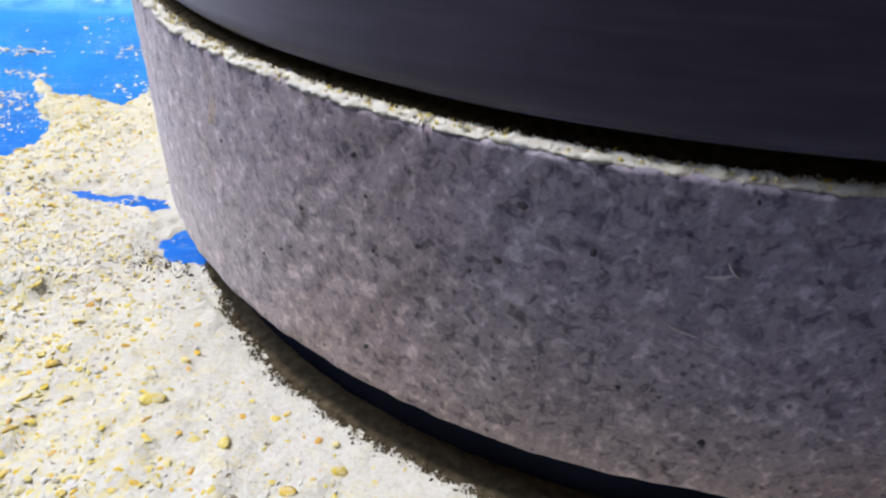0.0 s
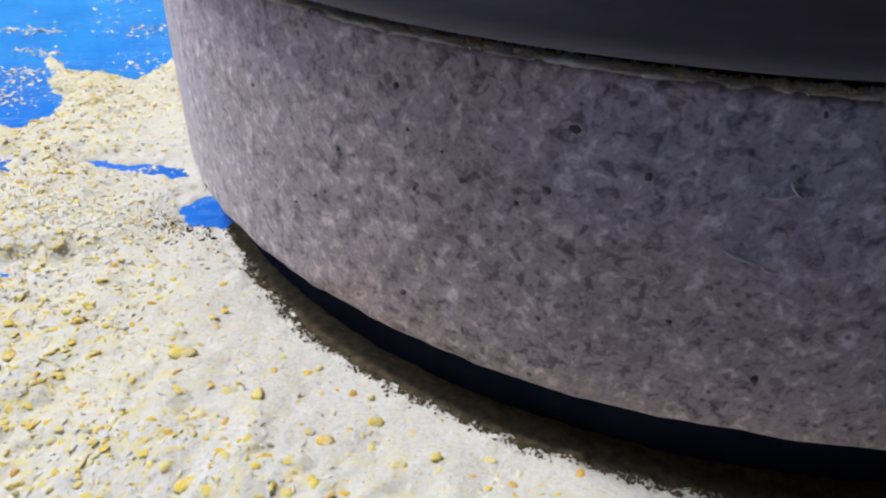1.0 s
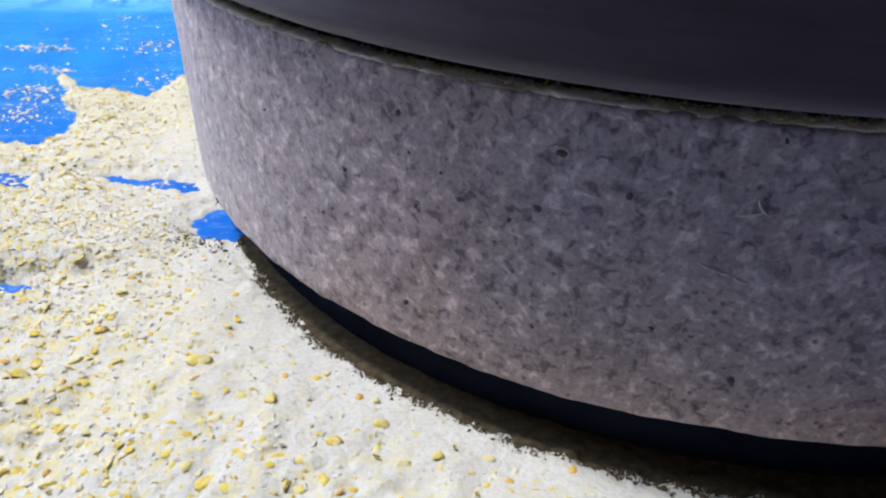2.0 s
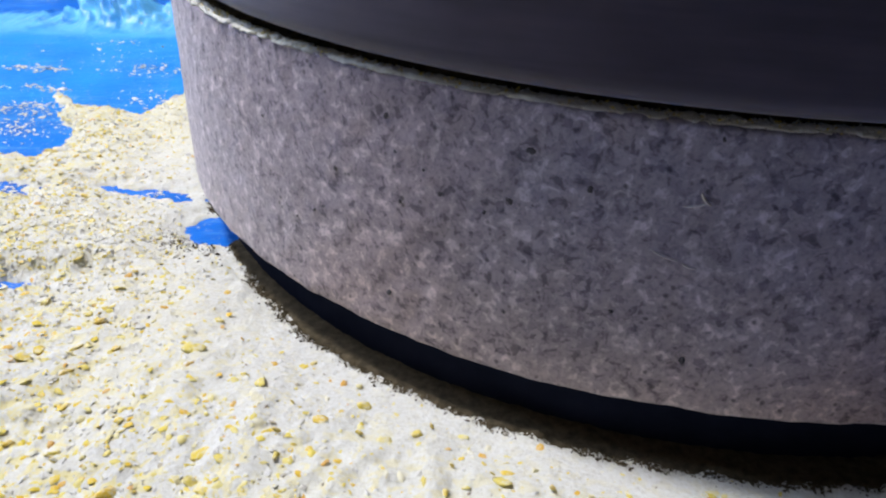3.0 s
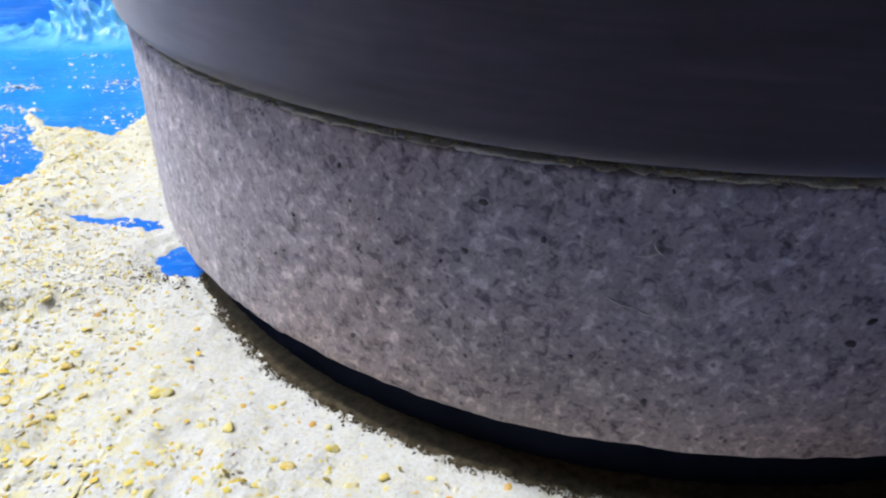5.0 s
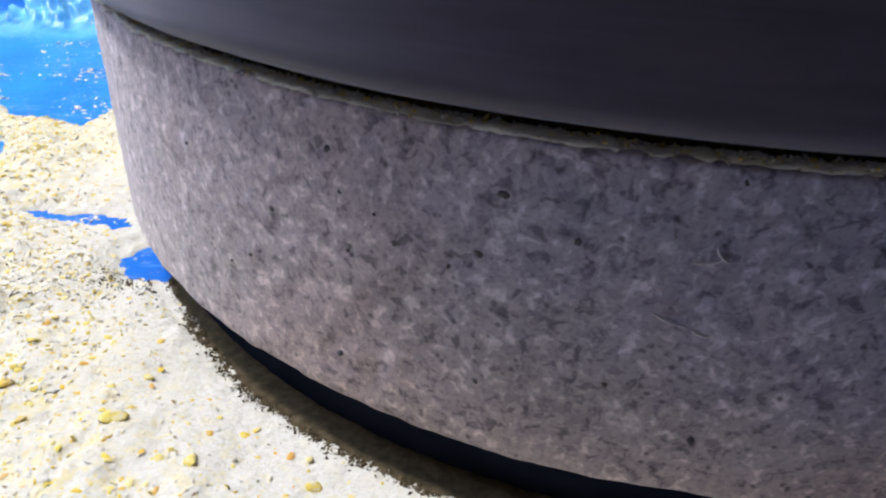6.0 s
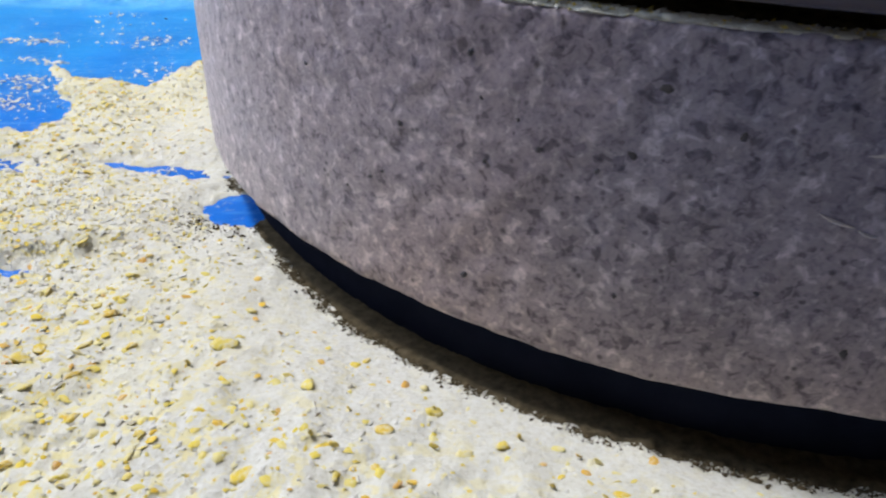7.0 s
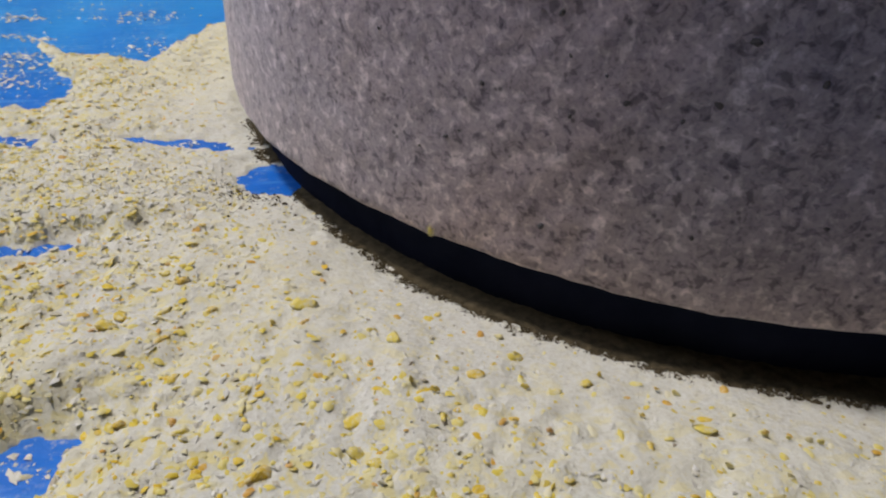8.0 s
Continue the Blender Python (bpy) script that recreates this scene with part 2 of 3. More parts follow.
def lattice(seed, n=64):
    """A smooth tiling field of values -1 to 1, as a function of numpy arrays."""
    table = np.random.RandomState(seed).uniform(-1, 1, (n, n))

    def field(x, y):
        xi, yi = np.floor(x).astype(int), np.floor(y).astype(int)
        fx, fy = x - xi, y - yi
        fx, fy = fx * fx * (3 - 2 * fx), fy * fy * (3 - 2 * fy)
        a, b = table[xi % n, yi % n], table[(xi + 1) % n, yi % n]
        c, d = table[xi % n, (yi + 1) % n], table[(xi + 1) % n, (yi + 1) % n]
        return (a * (1 - fx) + b * fx) * (1 - fy) + (c * (1 - fx) + d * fx) * fy
    return field


F1, F2, F3, F4 = lattice(11), lattice(12), lattice(13), lattice(14)


def rough_field(x, y, scale, octaves=3):
    out, amp = 0 * x, 1.0
    for i in range(octaves):
        out = out + amp * (F1, F2, F3, F4)[i % 4](x * scale + 7.3 * i, y * scale - 3.1 * i)
        scale, amp = scale * 2.1, amp * 0.5
    return out


def step(a, b, x):
    t = np.clip((x - a) / (b - a), 0, 1)
    return t * t * (3 - 2 * t)


def ring_mesh(name, mat, radii, heights, segments, wobble, parent=None):
    """A turned body: the profile (radii, heights) carried round the z axis, closed, each vertex moved outwards by wobble(angle, r, z)."""
    radii, heights = np.asarray(radii), np.asarray(heights)
    n = len(radii)
    a = np.arange(segments) * 2 * np.pi / segments
    A, Rr = np.meshgrid(a, radii, indexing="ij")
    Z = np.broadcast_to(heights, A.shape)
    dr, dz = wobble(A, Rr, Z)
    Rr, Z = Rr + dr, Z + dz
    v = np.stack([Rr * np.cos(A), Rr * np.sin(A), Z], -1).reshape(-1, 3)
    i, j = np.meshgrid(np.arange(segments), np.arange(n), indexing="ij")
    i2, j2 = (i + 1) % segments, (j + 1) % n
    f = np.stack([i * n + j, i2 * n + j, i2 * n + j2, i * n + j2], -1).reshape(-1, 4)
    return arrays(name, v, f[:, ::-1], mat, True, parent)


# ---- the room ----
# unseen walls and ceiling, added dark so that little light bounces back
X0, X1, Y0, Y1, TOP = -1.9, 2.1, -1.7, 2.3, 2.5
floor = tagged(part("floor", boxes((X0, Y0, -0.12, X1, Y1, -0.004)), CONCRETE), "grey concrete floor under the plastic sheet", "floor", kind="structure")
tagged(part("ceiling", boxes((X0, Y0, TOP, X1, Y1, TOP + 0.1)), PLASTER), "plain grey-brown ceiling, added out of view to keep bounced light low", "ceiling", kind="structure")
WY0, WY1, WZ0, WZ1 = 0.25, 1.65, 1.3, 2.25
for nm, bx in (("wall_north", [(X0 - 0.1, Y1, -0.12, X1 + 0.1, Y1 + 0.1, TOP + 0.1)]), ("wall_south", [(X0 - 0.1, Y0 - 0.1, -0.12, X1 + 0.1, Y0, TOP + 0.1)]),
               ("wall_east", [(X1, Y0, -0.12, X1 + 0.1, Y1, TOP + 0.1)]),
               ("wall_west", [(X0 - 0.1, Y0, -0.12, X0, Y1, WZ0), (X0 - 0.1, Y0, WZ1, X0, Y1, TOP + 0.1),
                              (X0 - 0.1, Y0, WZ0, X0, WY0, WZ1), (X0 - 0.1, WY1, WZ0, X0, Y1, WZ1)])):
    tagged(part(nm, boxes(*bx), PLASTER), "plain dark grey-brown wall, added out of view to keep bounced light low", "wall", kind="structure")
# the window is out of view, added to go with that light
window = tagged(new("added_window"), "plain white framed window without curtain, unseen, added for cool light from the left", "window", kind="structure")
FX0, FX1, WM = X0 - 0.07, X0 - 0.02, (WY0 + WY1) / 2
part("window_frame", boxes((FX0, WY0, WZ0, FX1, WY1, WZ0 + 0.05), (FX0, WY0, WZ1 - 0.05, FX1, WY1, WZ1), (FX0, WY0, WZ0 + 0.05, FX1, WY0 + 0.05, WZ1 - 0.05),
                           (FX0, WY1 - 0.05, WZ0 + 0.05, FX1, WY1, WZ1 - 0.05), (FX0, WM - 0.025, WZ0 + 0.05, FX1, WM + 0.025, WZ1 - 0.05)), PAINT, window)
for y in (WY0 + 0.05, WM + 0.025):
    pane = part("pane", boxes((X0 - 0.048, y, WZ0 + 0.05, X0 - 0.042, y + 0.625, WZ1 - 0.05)), GLASS, window)
    pane.visible_shadow = False
lamp = tagged(new("ceiling_lamp"), "round white ceiling lamp that is switched on", "lamp")
lamp.location = (LAMP[0], LAMP[1], 0)
bm = bmesh.new()
bmesh.ops.create_cone(bm, cap_ends=True, segments=48, radius1=0.19, radius2=0.17, depth=0.09, matrix=Matrix.Translation((0, 0, TOP - 0.045)))
part("housing", bm, PAINT, lamp)
bm = bmesh.new()
bmesh.ops.create_cone(bm, cap_ends=True, segments=48, radius1=0.14, radius2=0.16, depth=0.03, matrix=Matrix.Translation((0, 0, TOP - 0.105)))
part("diffuser", bm, DIFFUSER, lamp, "glowing white diffuser")

# ---- the plastic sheet ----


def sheet_height(x, y):
    z = 0.0004 * rough_field(x, y, 25, 2)
    # a fold: a low pale lip that rises into a crumpled, toothed crest
    line = 0.530 + 0.006 * F2(x * 22, x * 0 + 4.2)
    tall = np.interp(x, (-0.36, -0.280, -0.268, -0.262, -0.252, -0.244, -0.226, -0.205, -0.190, -0.160, -0.05), (0.0015, 0.0025, 0.004, 0.009, 0.009, 0.018, 0.026, 0.021, 0.012, 0.010, 0.004))
    tall = tall * (0.72 + 0.38 * ((x * 46 + 0.5 * F3(x * 30, x * 0 + 1.5)) % 1.0)) + 0.0012 * F1(x * 120, x * 0 + 8.0)
    rise, rear = np.clip((y - line + 0.038) / 0.038, 0, 1), step(0.030, 0.002, y - line)
    zig = np.abs(2 * ((x * 62 + y * 9 + 0.7 * F4(x * 18, y * 18)) % 1.0) - 1)
    zag = np.abs(2 * ((x * 118 - y * 46 + 0.6 * F1(x * 25, y * 25)) % 1.0) - 1)
    zog = np.abs(2 * ((x * 38 + y * 74 + 0.5 * F2(x * 30, y * 30)) % 1.0) - 1)
    z = z + rise ** 1.5 * rear * (tall + (0.42 * zig + 0.26 * zag + 0.22 * zog - 0.45) * tall)
    back = np.exp(-((y - 0.70 + 0.25 * (x + 0.3)) / 0.03) ** 2)
    return z + 0.010 * back * (1 + 0.8 * F4(x * 12, y * 12))


def spaced(a, b, c, d, coarse, fine):
    return np.concatenate([np.arange(a, b, coarse), np.arange(b, c, fine), np.arange(c, d + coarse, coarse)])


gx, gy = spaced(-1.1, -0.40, -0.04, 0.9, 0.02, 0.0015), spaced(0.02, 0.46, 0.66, 1.3, 0.02, 0.0015)
GX, GY = np.meshgrid(gx, gy, indexing="ij")
GZ = sheet_height(GX, GY)
# the crest of the fold leans over
LEAN = 0.55 * np.maximum(GZ - 0.004, 0) * step(0.50, 0.52, GY) * step(0.60, 0.57, GY)
top = np.stack([GX - LEAN, GY - 0.3 * LEAN, GZ], -1).reshape(-1, 3)
i, j = np.meshgrid(np.arange(len(gx) - 1), np.arange(len(gy) - 1), indexing="ij")
q = (i * len(gy) + j).ravel()
quads = np.stack([q, q + len(gy), q + len(gy) + 1, q + 1], -1)
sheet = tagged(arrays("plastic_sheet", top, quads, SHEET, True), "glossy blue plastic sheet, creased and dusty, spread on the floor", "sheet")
thick = sheet.modifiers.new("thickness", "SOLIDIFY")
thick.thickness, thick.offset = 0.0005, -1

# ---- the mill ----


def side_profile(r, z0, z1, soft_top, soft_bottom, rows, inner=0.012):
    prof = [(inner, z1), (r * 0.4, z1), (r * 0.8, z1), (r - 3 * soft_top, z1)]
    prof += [(r - soft_top + soft_top * math.sin(t), z1 - soft_top + soft_top * math.cos(t)) for t in np.linspace(0, math.pi / 2, 6)]
    lo, hi = z0 + soft_bottom, z1 - soft_top
    prof += [(r, hi + (lo - hi) * k / rows) for k in range(1, rows)]
    prof += [(r - soft_bottom + soft_bottom * math.cos(t), z0 + soft_bottom - soft_bottom * math.sin(t)) for t in np.linspace(0, math.pi / 2, 6)]
    prof += [(r - 3 * soft_bottom, z0), (r * 0.8, z0), (r * 0.4, z0), (inner, z0)]
    return [p[0] for p in prof], [p[1] for p in prof]


def bed_wobble(a, r, z):
    edge = step(0.7 * RB, RB - 0.002, r)
    fine = 0.00022 * rough_field(a * RB, z, 210, 3)
    slow = 0.0004 * F2(a * 64 / (2 * np.pi) / 4, z * 30)
    low = (0.0006 * rough_field(a * RB, a * 0, 60, 3) - 0.0011 * step(3.95, 3.65, a) * step(2.6, 3.0, a)) * step(BED0 + 0.02, BED0, z)
    high = 0.00022 * rough_field(a * RB, a * 0 + 5, 160, 3) * step(BED1 - 0.008, BED1, z)
    return edge * (fine + slow), edge * (low + high)


bed = ring_mesh("bed_millstone", GRANITE, *side_profile(RB, BED0, BED1, 0.0011, 0.003, 44), 900, bed_wobble)
bed.location = (CX, CY, 0)
tagged(bed, "grey speckled granite bed stone of a flour mill, standing still", "millstone")

FLECK = plain_material("dark_mineral", (0.05, 0.047, 0.055), (0.10, 0.092, 0.10), 900, 0.7, 0.0003)
PALE = plain_material("pale_scratch", (0.55, 0.52, 0.54), (0.72, 0.69, 0.70), 700, 0.9, 0.0003)
for k, (az, z, s) in enumerate(((-120.6, 0.0622, 1.1), (-115.9, 0.0644, 1.3), (-124.8, 0.0769, 0.8), (-129.4, 0.06, 0.8), (-130.9, 0.0481, 0.6), (-124.7, 0.0308, 0.9), (-104.5, 0.0838, 1.0),
                                (-114.8, 0.0763, 1.1), (-111.1, 0.0703, 1.0), (-93.2, 0.0523, 1.4), (-92.4, 0.0576, 0.9), (-115.7, 0.0361, 0.7), (-108.9, 0.0425, 0.6), (-104.1, 0.0328, 0.8),
                                (-124.0, 0.0692, 0.6), (-134.0, 0.0415, 0.5), (-123.7, 0.0571, 0.6), (-121.9, 0.0665, 0.5), (-131.9, 0.0459, 0.7), (-117.5, 0.0601, 0.6), (-137.5, 0.066, 0.6))):
    bm = bmesh.new()
    bmesh.ops.create_icosphere(bm, subdivisions=2, radius=1)
    for v in bm.verts:
        v.co *= 1 + 0.45 * noise.noise(v.co * 1.3 + Vector((k * 3.1, 0, 0)))
    ob = part("dark_fleck", bm, FLECK, bed, smooth=True)
    ob.matrix_basis = pose(0, 0, 0, 0, 0, az) @ pose(RB - 0.0002, 0, z, (k * 67) % 180, 0, 0) @ Matrix.Diagonal((0.0008, 0.0008 * s, 0.0011 * s, 1))
for az, z, turn, size in ((-106.4, 0.0580, -17, 3.2), (-104.9, 0.0563, -12, 1.8), (-105.3, 0.0699, 14, 2.6), (-104.8, 0.0714, -50, 1.8)):
    bm = bmesh.new()
    bmesh.ops.create_icosphere(bm, subdivisions=3, radius=1)
    for v in bm.verts:
        v.co.z += 1.2 * v.co.y ** 2 + 0.5 * noise.noise(v.co * 2.0 + Vector((az, 0, 0)))
    ob = part("pale_scratch", bm, PALE, bed, smooth=True)
    ob.matrix_basis = pose(0, 0, 0, 0, 0, az) @ pose(RB, 0, z, turn, 0, 0) @ Matrix.Diagonal((0.0008, 0.001 * size, 0.0003, 1))

# support is unseen; widened and dark so it stands for the shaded gap
support = ring_mesh("shade_support", NAVY_SHADE, [0.01, 0.1880, 0.1900, 0.1900, 0.1898, 0.01], [BED0, BED0, BED0 - 0.003, 0.0012, 0.0006, 0.0006], 64, lambda a, r, z: (0 * r, 0 * r))
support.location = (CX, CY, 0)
tagged(support, "low round support added under the bed stone, coloured near-black as the shade there", "support")

PERIOD, PEAK, MIDDLE = 0.789, 0.05, radians(-121)
RUN0, RUN1 = BED1 + 0.0017, BED1 + 0.085


def inset(a):
    """How far the runner's edge stands back: its outline is worn to one side."""
    p = ((MIDDLE - a) / (2 * np.pi) + 0.5) % 1.0 - 0.5
    return 0.0068 * step(-0.37, 0.02, p) * (1 - step(0.05, 0.20, p))


def runner_wobble(a, r, z):
    edge = step(0.05, RB - 0.006, r)
    # the worn side is also worn away from below
    p = ((MIDDLE - a) / (2 * np.pi) + 0.5) % 1.0 - 0.5
    worn = np.interp(p, (-0.5, -0.43, -0.36, -0.26, -0.16, -0.06, 0.05, 0.17, 0.37, 0.5), (0.0014, 0.0014, 0.0006, 0.0010, 0.0023, 0.0014, 0.0010, 0.0004, 0.0, 0.0014))
    return edge * (-inset(a) + 0.00025 * rough_field(a * RB, z, 90, 2)), worn * step(RUN0 + 0.014, RUN0 + 0.004, z) * step(0.12, 0.17, r)


runner = ring_mesh("runner_millstone", BASALT, *side_profile(RB + 0.0034, RUN0, RUN1, 0.004, 0.0042, 30), 540, runner_wobble)
tagged(runner, "dark worn runner stone turning on the bed stone", "millstone")

# flour that has crept out onto the rim of the bed stone


def rim_wobble(a, r, z):
    outer = step(0.190, 0.1955, r)
    return outer * 0.0007 * rough_field(a * RB, a * 0, 330, 3), step(BED1, BED1 + 0.0004, z) * 0.00045 * rough_field(a * RB, r, 520, 3)


rim = ring_mesh("rim_flour", FINE_FLOUR, [0.1950, 0.1954, 0.1958, 0.1964, 0.1972, 0.1980, 0.1984, 0.1965, 0.1950],
                [BED1 - 0.0001, BED1 + 0.0004, BED1 + 0.0007, BED1 + 0.0007, BED1 + 0.0005, BED1 + 0.0003, BED1 - 0.0002, BED1 - 0.0002, BED1 - 0.0002], 2400, rim_wobble)
rim.location = (CX, CY, 0)
tagged(rim, "thin white ring of flour on the rim of the bed stone", "flour", kind="stuff")

# brown meal pressed out between the stones, the gap's shade put into its colour


def seam_wobble(a, r, z):
    return step(0.186, 0.189, r) * 0.0008 * rough_field(a * RB, z, 240, 3), step(BED1, BED1 + 0.0006, z) * 0.0005 * rough_field(a * RB, r, 420, 3)


seam = ring_mesh("seam_meal_shade", SEAM, [0.180, 0.1870, 0.1895, 0.1925, 0.1958, 0.180], [BED1 + 0.0026, BED1 + 0.0024, BED1 + 0.0013, BED1 + 0.0007, BED1 - 0.0002, BED1 - 0.0002], 1800, seam_wobble)
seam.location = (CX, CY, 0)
tagged(seam, "brown meal pressed out between the two stones, darkened with the shade of the gap", "bran", kind="stuff")

# ---- the heap of ground maize ----


def oval(x, y, cx, cy, rx, ry, turn=0.0):
    c, s = math.cos(radians(turn)), math.sin(radians(turn))
    u, v = (x - cx) * c + (y - cy) * s, -(x - cx) * s + (y - cy) * c
    return np.sqrt((u / rx) ** 2 + (v / ry) ** 2)


def heap_height(x, y):
    ragged = 0.010 * rough_field(x, y, 55, 3)
    frayed = 0.0022 * rough_field(x, y, 260, 3)
    rad = np.hypot(x - CX, y - CY)
    # far border: a tongue that ends in a tip, a notch, and a bay of bare sheet
    far = np.interp(x, (-0.202, -0.186, -0.166, -0.152, -0.146, -0.140, -0.124), (0.359, 0.346, 0.342, 0.334, 0.332, 0.358, 0.397))
    depth = far + 0.25 * ragged - y
    side = np.interp(y, (0.277, 0.290, 0.307, 0.325, 0.345, 0.358), (-0.178, -0.170, -0.174, -0.186, -0.194, -0.201))
    bay = np.maximum(x - side, 0.279 - y) + 0.22 * ragged
    edge = np.minimum(depth, bay) + 1.3 * frayed
    edge = np.maximum(edge, (1 - oval(x, y, -0.197, 0.356, 0.014, 0.0034, -52)) * 0.004 + 0.5 * frayed)
    edge = np.minimum(np.minimum(edge, x + 0.255 + 0.9 * ragged), np.minimum(y - 0.048, 0.13 - x) + 0.5 * ragged)
    for cx, cy, rx, ry, turn in ((-0.122, 0.2445, 0.0185, 0.0030, -10), (-0.0815, 0.2140, 0.0110, 0.0100, -40), (-0.178, 0.2485, 0.013, 0.0055, -20),
                                 (-0.150, 0.1725, 0.0135, 0.0042, 5), (-0.1225, 0.0975, 0.0075, 0.0034, 20), (-0.1195, 0.089, 0.0040, 0.0030, 60)):
        edge = np.minimum(edge, (oval(x, y, cx, cy, rx, ry, turn) - 1) * min(rx, ry) + 0.10 * ragged + frayed)
    body = 0.0030 + 0.0038 * step(0.28, 0.17, y)
    body = body - (body - 0.0024) * step(0.232, 0.200, rad)
    body = body + 0.0011 * rough_field(x, y, 42, 2) + 0.0009 * rough_field(x, y, 190, 3) * step(0.205, 0.235, rad)
    h = body * step(-0.001, 0.011, edge) - 0.0015 * step(0.002, -0.001, edge)
    # the slope that runs in under the bed stone
    h = h * (0.30 + 0.70 * step(0.1945, 0.2045, rad + 1.1 * frayed + 0.0012 * rough_field(x, y, 520, 2))) + 0.0003
    return h - 0.003 * step(0.1865, 0.1845, rad + 0.25 * ragged + 0.6 * frayed)


hx, hy = np.arange(-0.27, 0.20, 0.00125), np.arange(-0.06, 0.415, 0.00125)
HX, HY = np.meshgrid(hx, hy, indexing="ij")
HZ = heap_height(HX, HY) + 0.00028 * rough_field(HX, HY, 420, 2)
i, j = np.meshgrid(np.arange(len(hx) - 1), np.arange(len(hy) - 1), indexing="ij")
q = (i * len(hy) + j).ravel()
quads = np.stack([q, q + len(hy), q + len(hy) + 1, q + 1], -1)
quads_all = quads
keep = HZ.ravel()[quads].max(1) > 0.0002
quads = quads[keep]
used, quads = np.unique(quads, return_inverse=True)
heap = arrays("maize_meal_heap", np.stack([HX, HY, HZ], -1).reshape(-1, 3)[used], quads.reshape(-1, 4), FLOUR, True)
tagged(heap, "spread heap of pale coarse maize meal with yellow cracked kernels", "meal", kind="stuff")

# shade under the stone's overhang, painted as a brown layer over the heap's foot
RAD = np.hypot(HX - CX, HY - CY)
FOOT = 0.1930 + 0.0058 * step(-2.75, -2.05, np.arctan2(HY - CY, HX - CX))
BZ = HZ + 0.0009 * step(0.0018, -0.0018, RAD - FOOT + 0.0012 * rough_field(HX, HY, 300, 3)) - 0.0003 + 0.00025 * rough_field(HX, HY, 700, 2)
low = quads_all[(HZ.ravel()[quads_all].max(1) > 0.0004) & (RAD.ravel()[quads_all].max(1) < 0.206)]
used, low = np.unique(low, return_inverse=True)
tagged(arrays("shade_layer", np.stack([HX, HY, BZ], -1).reshape(-1, 3)[used], low.reshape(-1, 4), BRAN_SHADE, True), "thin brown layer on the meal, the shade under the stone's edge put into its colour", "bran", kind="stuff")

RNG = np.random.RandomState(5)
CHIP = np.array([(0, 0, 1), (1, 0, 0.1), (0.2, 1, -0.1), (-1, 0.2, 0.15), (-0.1, -1, 0), (0, 0, -1)], float)
CHIP_FACES = np.array([(0, 1, 2), (0, 2, 3), (0, 3, 4), (0, 4, 1), (5, 2, 1), (5, 3, 2), (5, 4, 3), (5, 1, 4)])


def chips(name, x, y, z, size, flat, mat, parent=None, tilt=0.45):
    """Many small angular crumbs in one mesh, each with a shape of its own."""
    n = len(x)
    shape = CHIP[None] * RNG.uniform(0.55, 1.25, (n, 6, 3)) + RNG.uniform(-0.2, 0.2, (n, 6, 3))
    shape = shape * np.stack([size * RNG.uniform(0.8, 1.5, n), size * RNG.uniform(0.5, 1.0, n), size * flat], -1)[:, None]
    a, b, c = RNG.uniform(0, 2 * np.pi, n), RNG.normal(0, tilt, n), RNG.normal(0, tilt, n)
    ca, sa, cb, sb, cc, sc = np.cos(a), np.sin(a), np.cos(b), np.sin(b), np.cos(c), np.sin(c)
    zero, one = 0 * a, 0 * a + 1
    rz = np.array([[ca, -sa, zero], [sa, ca, zero], [zero, zero, one]]).transpose(2, 0, 1)
    rx = np.array([[one, zero, zero], [zero, cb, -sb], [zero, sb, cb]]).transpose(2, 0, 1)
    ry = np.array([[cc, zero, sc], [zero, one, zero], [-sc, zero, cc]]).transpose(2, 0, 1)
    v = np.einsum("nij,nkj->nki", rz @ rx @ ry, shape) + np.stack([x, y, z], -1)[:, None]
    f = CHIP_FACES[None] + 6 * np.arange(n)[:, None, None]
    return arrays(name, v.reshape(-1, 3), f.reshape(-1, 3), mat, False, parent)


def scatter(n, x0, x1, y0, y1, least=0.0012):
    x, y = RNG.uniform(x0, x1, n), RNG.uniform(y0, y1, n)
    h = heap_height(x, y)
    return x[h > least], y[h > least], h[h > least]


x, y, z = scatter(60000, -0.26, 0.13, 0.05, 0.40)
rad = np.hypot(x - CX, y - CY)
coarse = step(0.195, 0.25, rad) * 0.75 + 0.25 + 0.55 * (oval(x, y, -0.088, 0.196, 0.026, 0.016, -40) < 1)
keep = (rad > 0.1950) & (RNG.uniform(0, 1, len(x)) < coarse)
x, y, z, coarse = x[keep], y[keep], z[keep], coarse[keep]
size = (0.00026 + 0.0011 * RNG.uniform(0, 1, len(x)) ** 5) * (0.5 + 0.5 * coarse)
crumbs = chips("meal_crumbs", x, y, z - size * 0.02, size, RNG.uniform(0.25, 0.5, len(x)), CRUMB, tilt=0.28)
tagged(crumbs, "countless pale and yellow maize crumbs lying on the heap", "meal", kind="stuff")

# the crumbly stretch beside the bare patches of sheet
x, y, z = scatter(30000, -0.24, -0.06, 0.13, 0.40)
near = np.minimum(oval(x, y, -0.135, 0.205, 0.085, 0.055, -20), oval(x, y, -0.150, 0.315, 0.060, 0.055))
keep = (np.hypot(x - CX, y - CY) > 0.206) & (RNG.uniform(0, 1, len(x)) < (1.15 - near) * np.where(y > 0.26, 0.45, 1.0))
x, y, z = x[keep], y[keep], z[keep]
size = 0.0004 + 0.0009 * RNG.uniform(0, 1, len(x)) ** 3.5
tagged(chips("coarse_crumbs", x, y, z, size, RNG.uniform(0.35, 0.65, len(x)), CRUMB, tilt=0.35), "coarse pale maize crumbs piled beside the bare patches", "meal", kind="stuff")


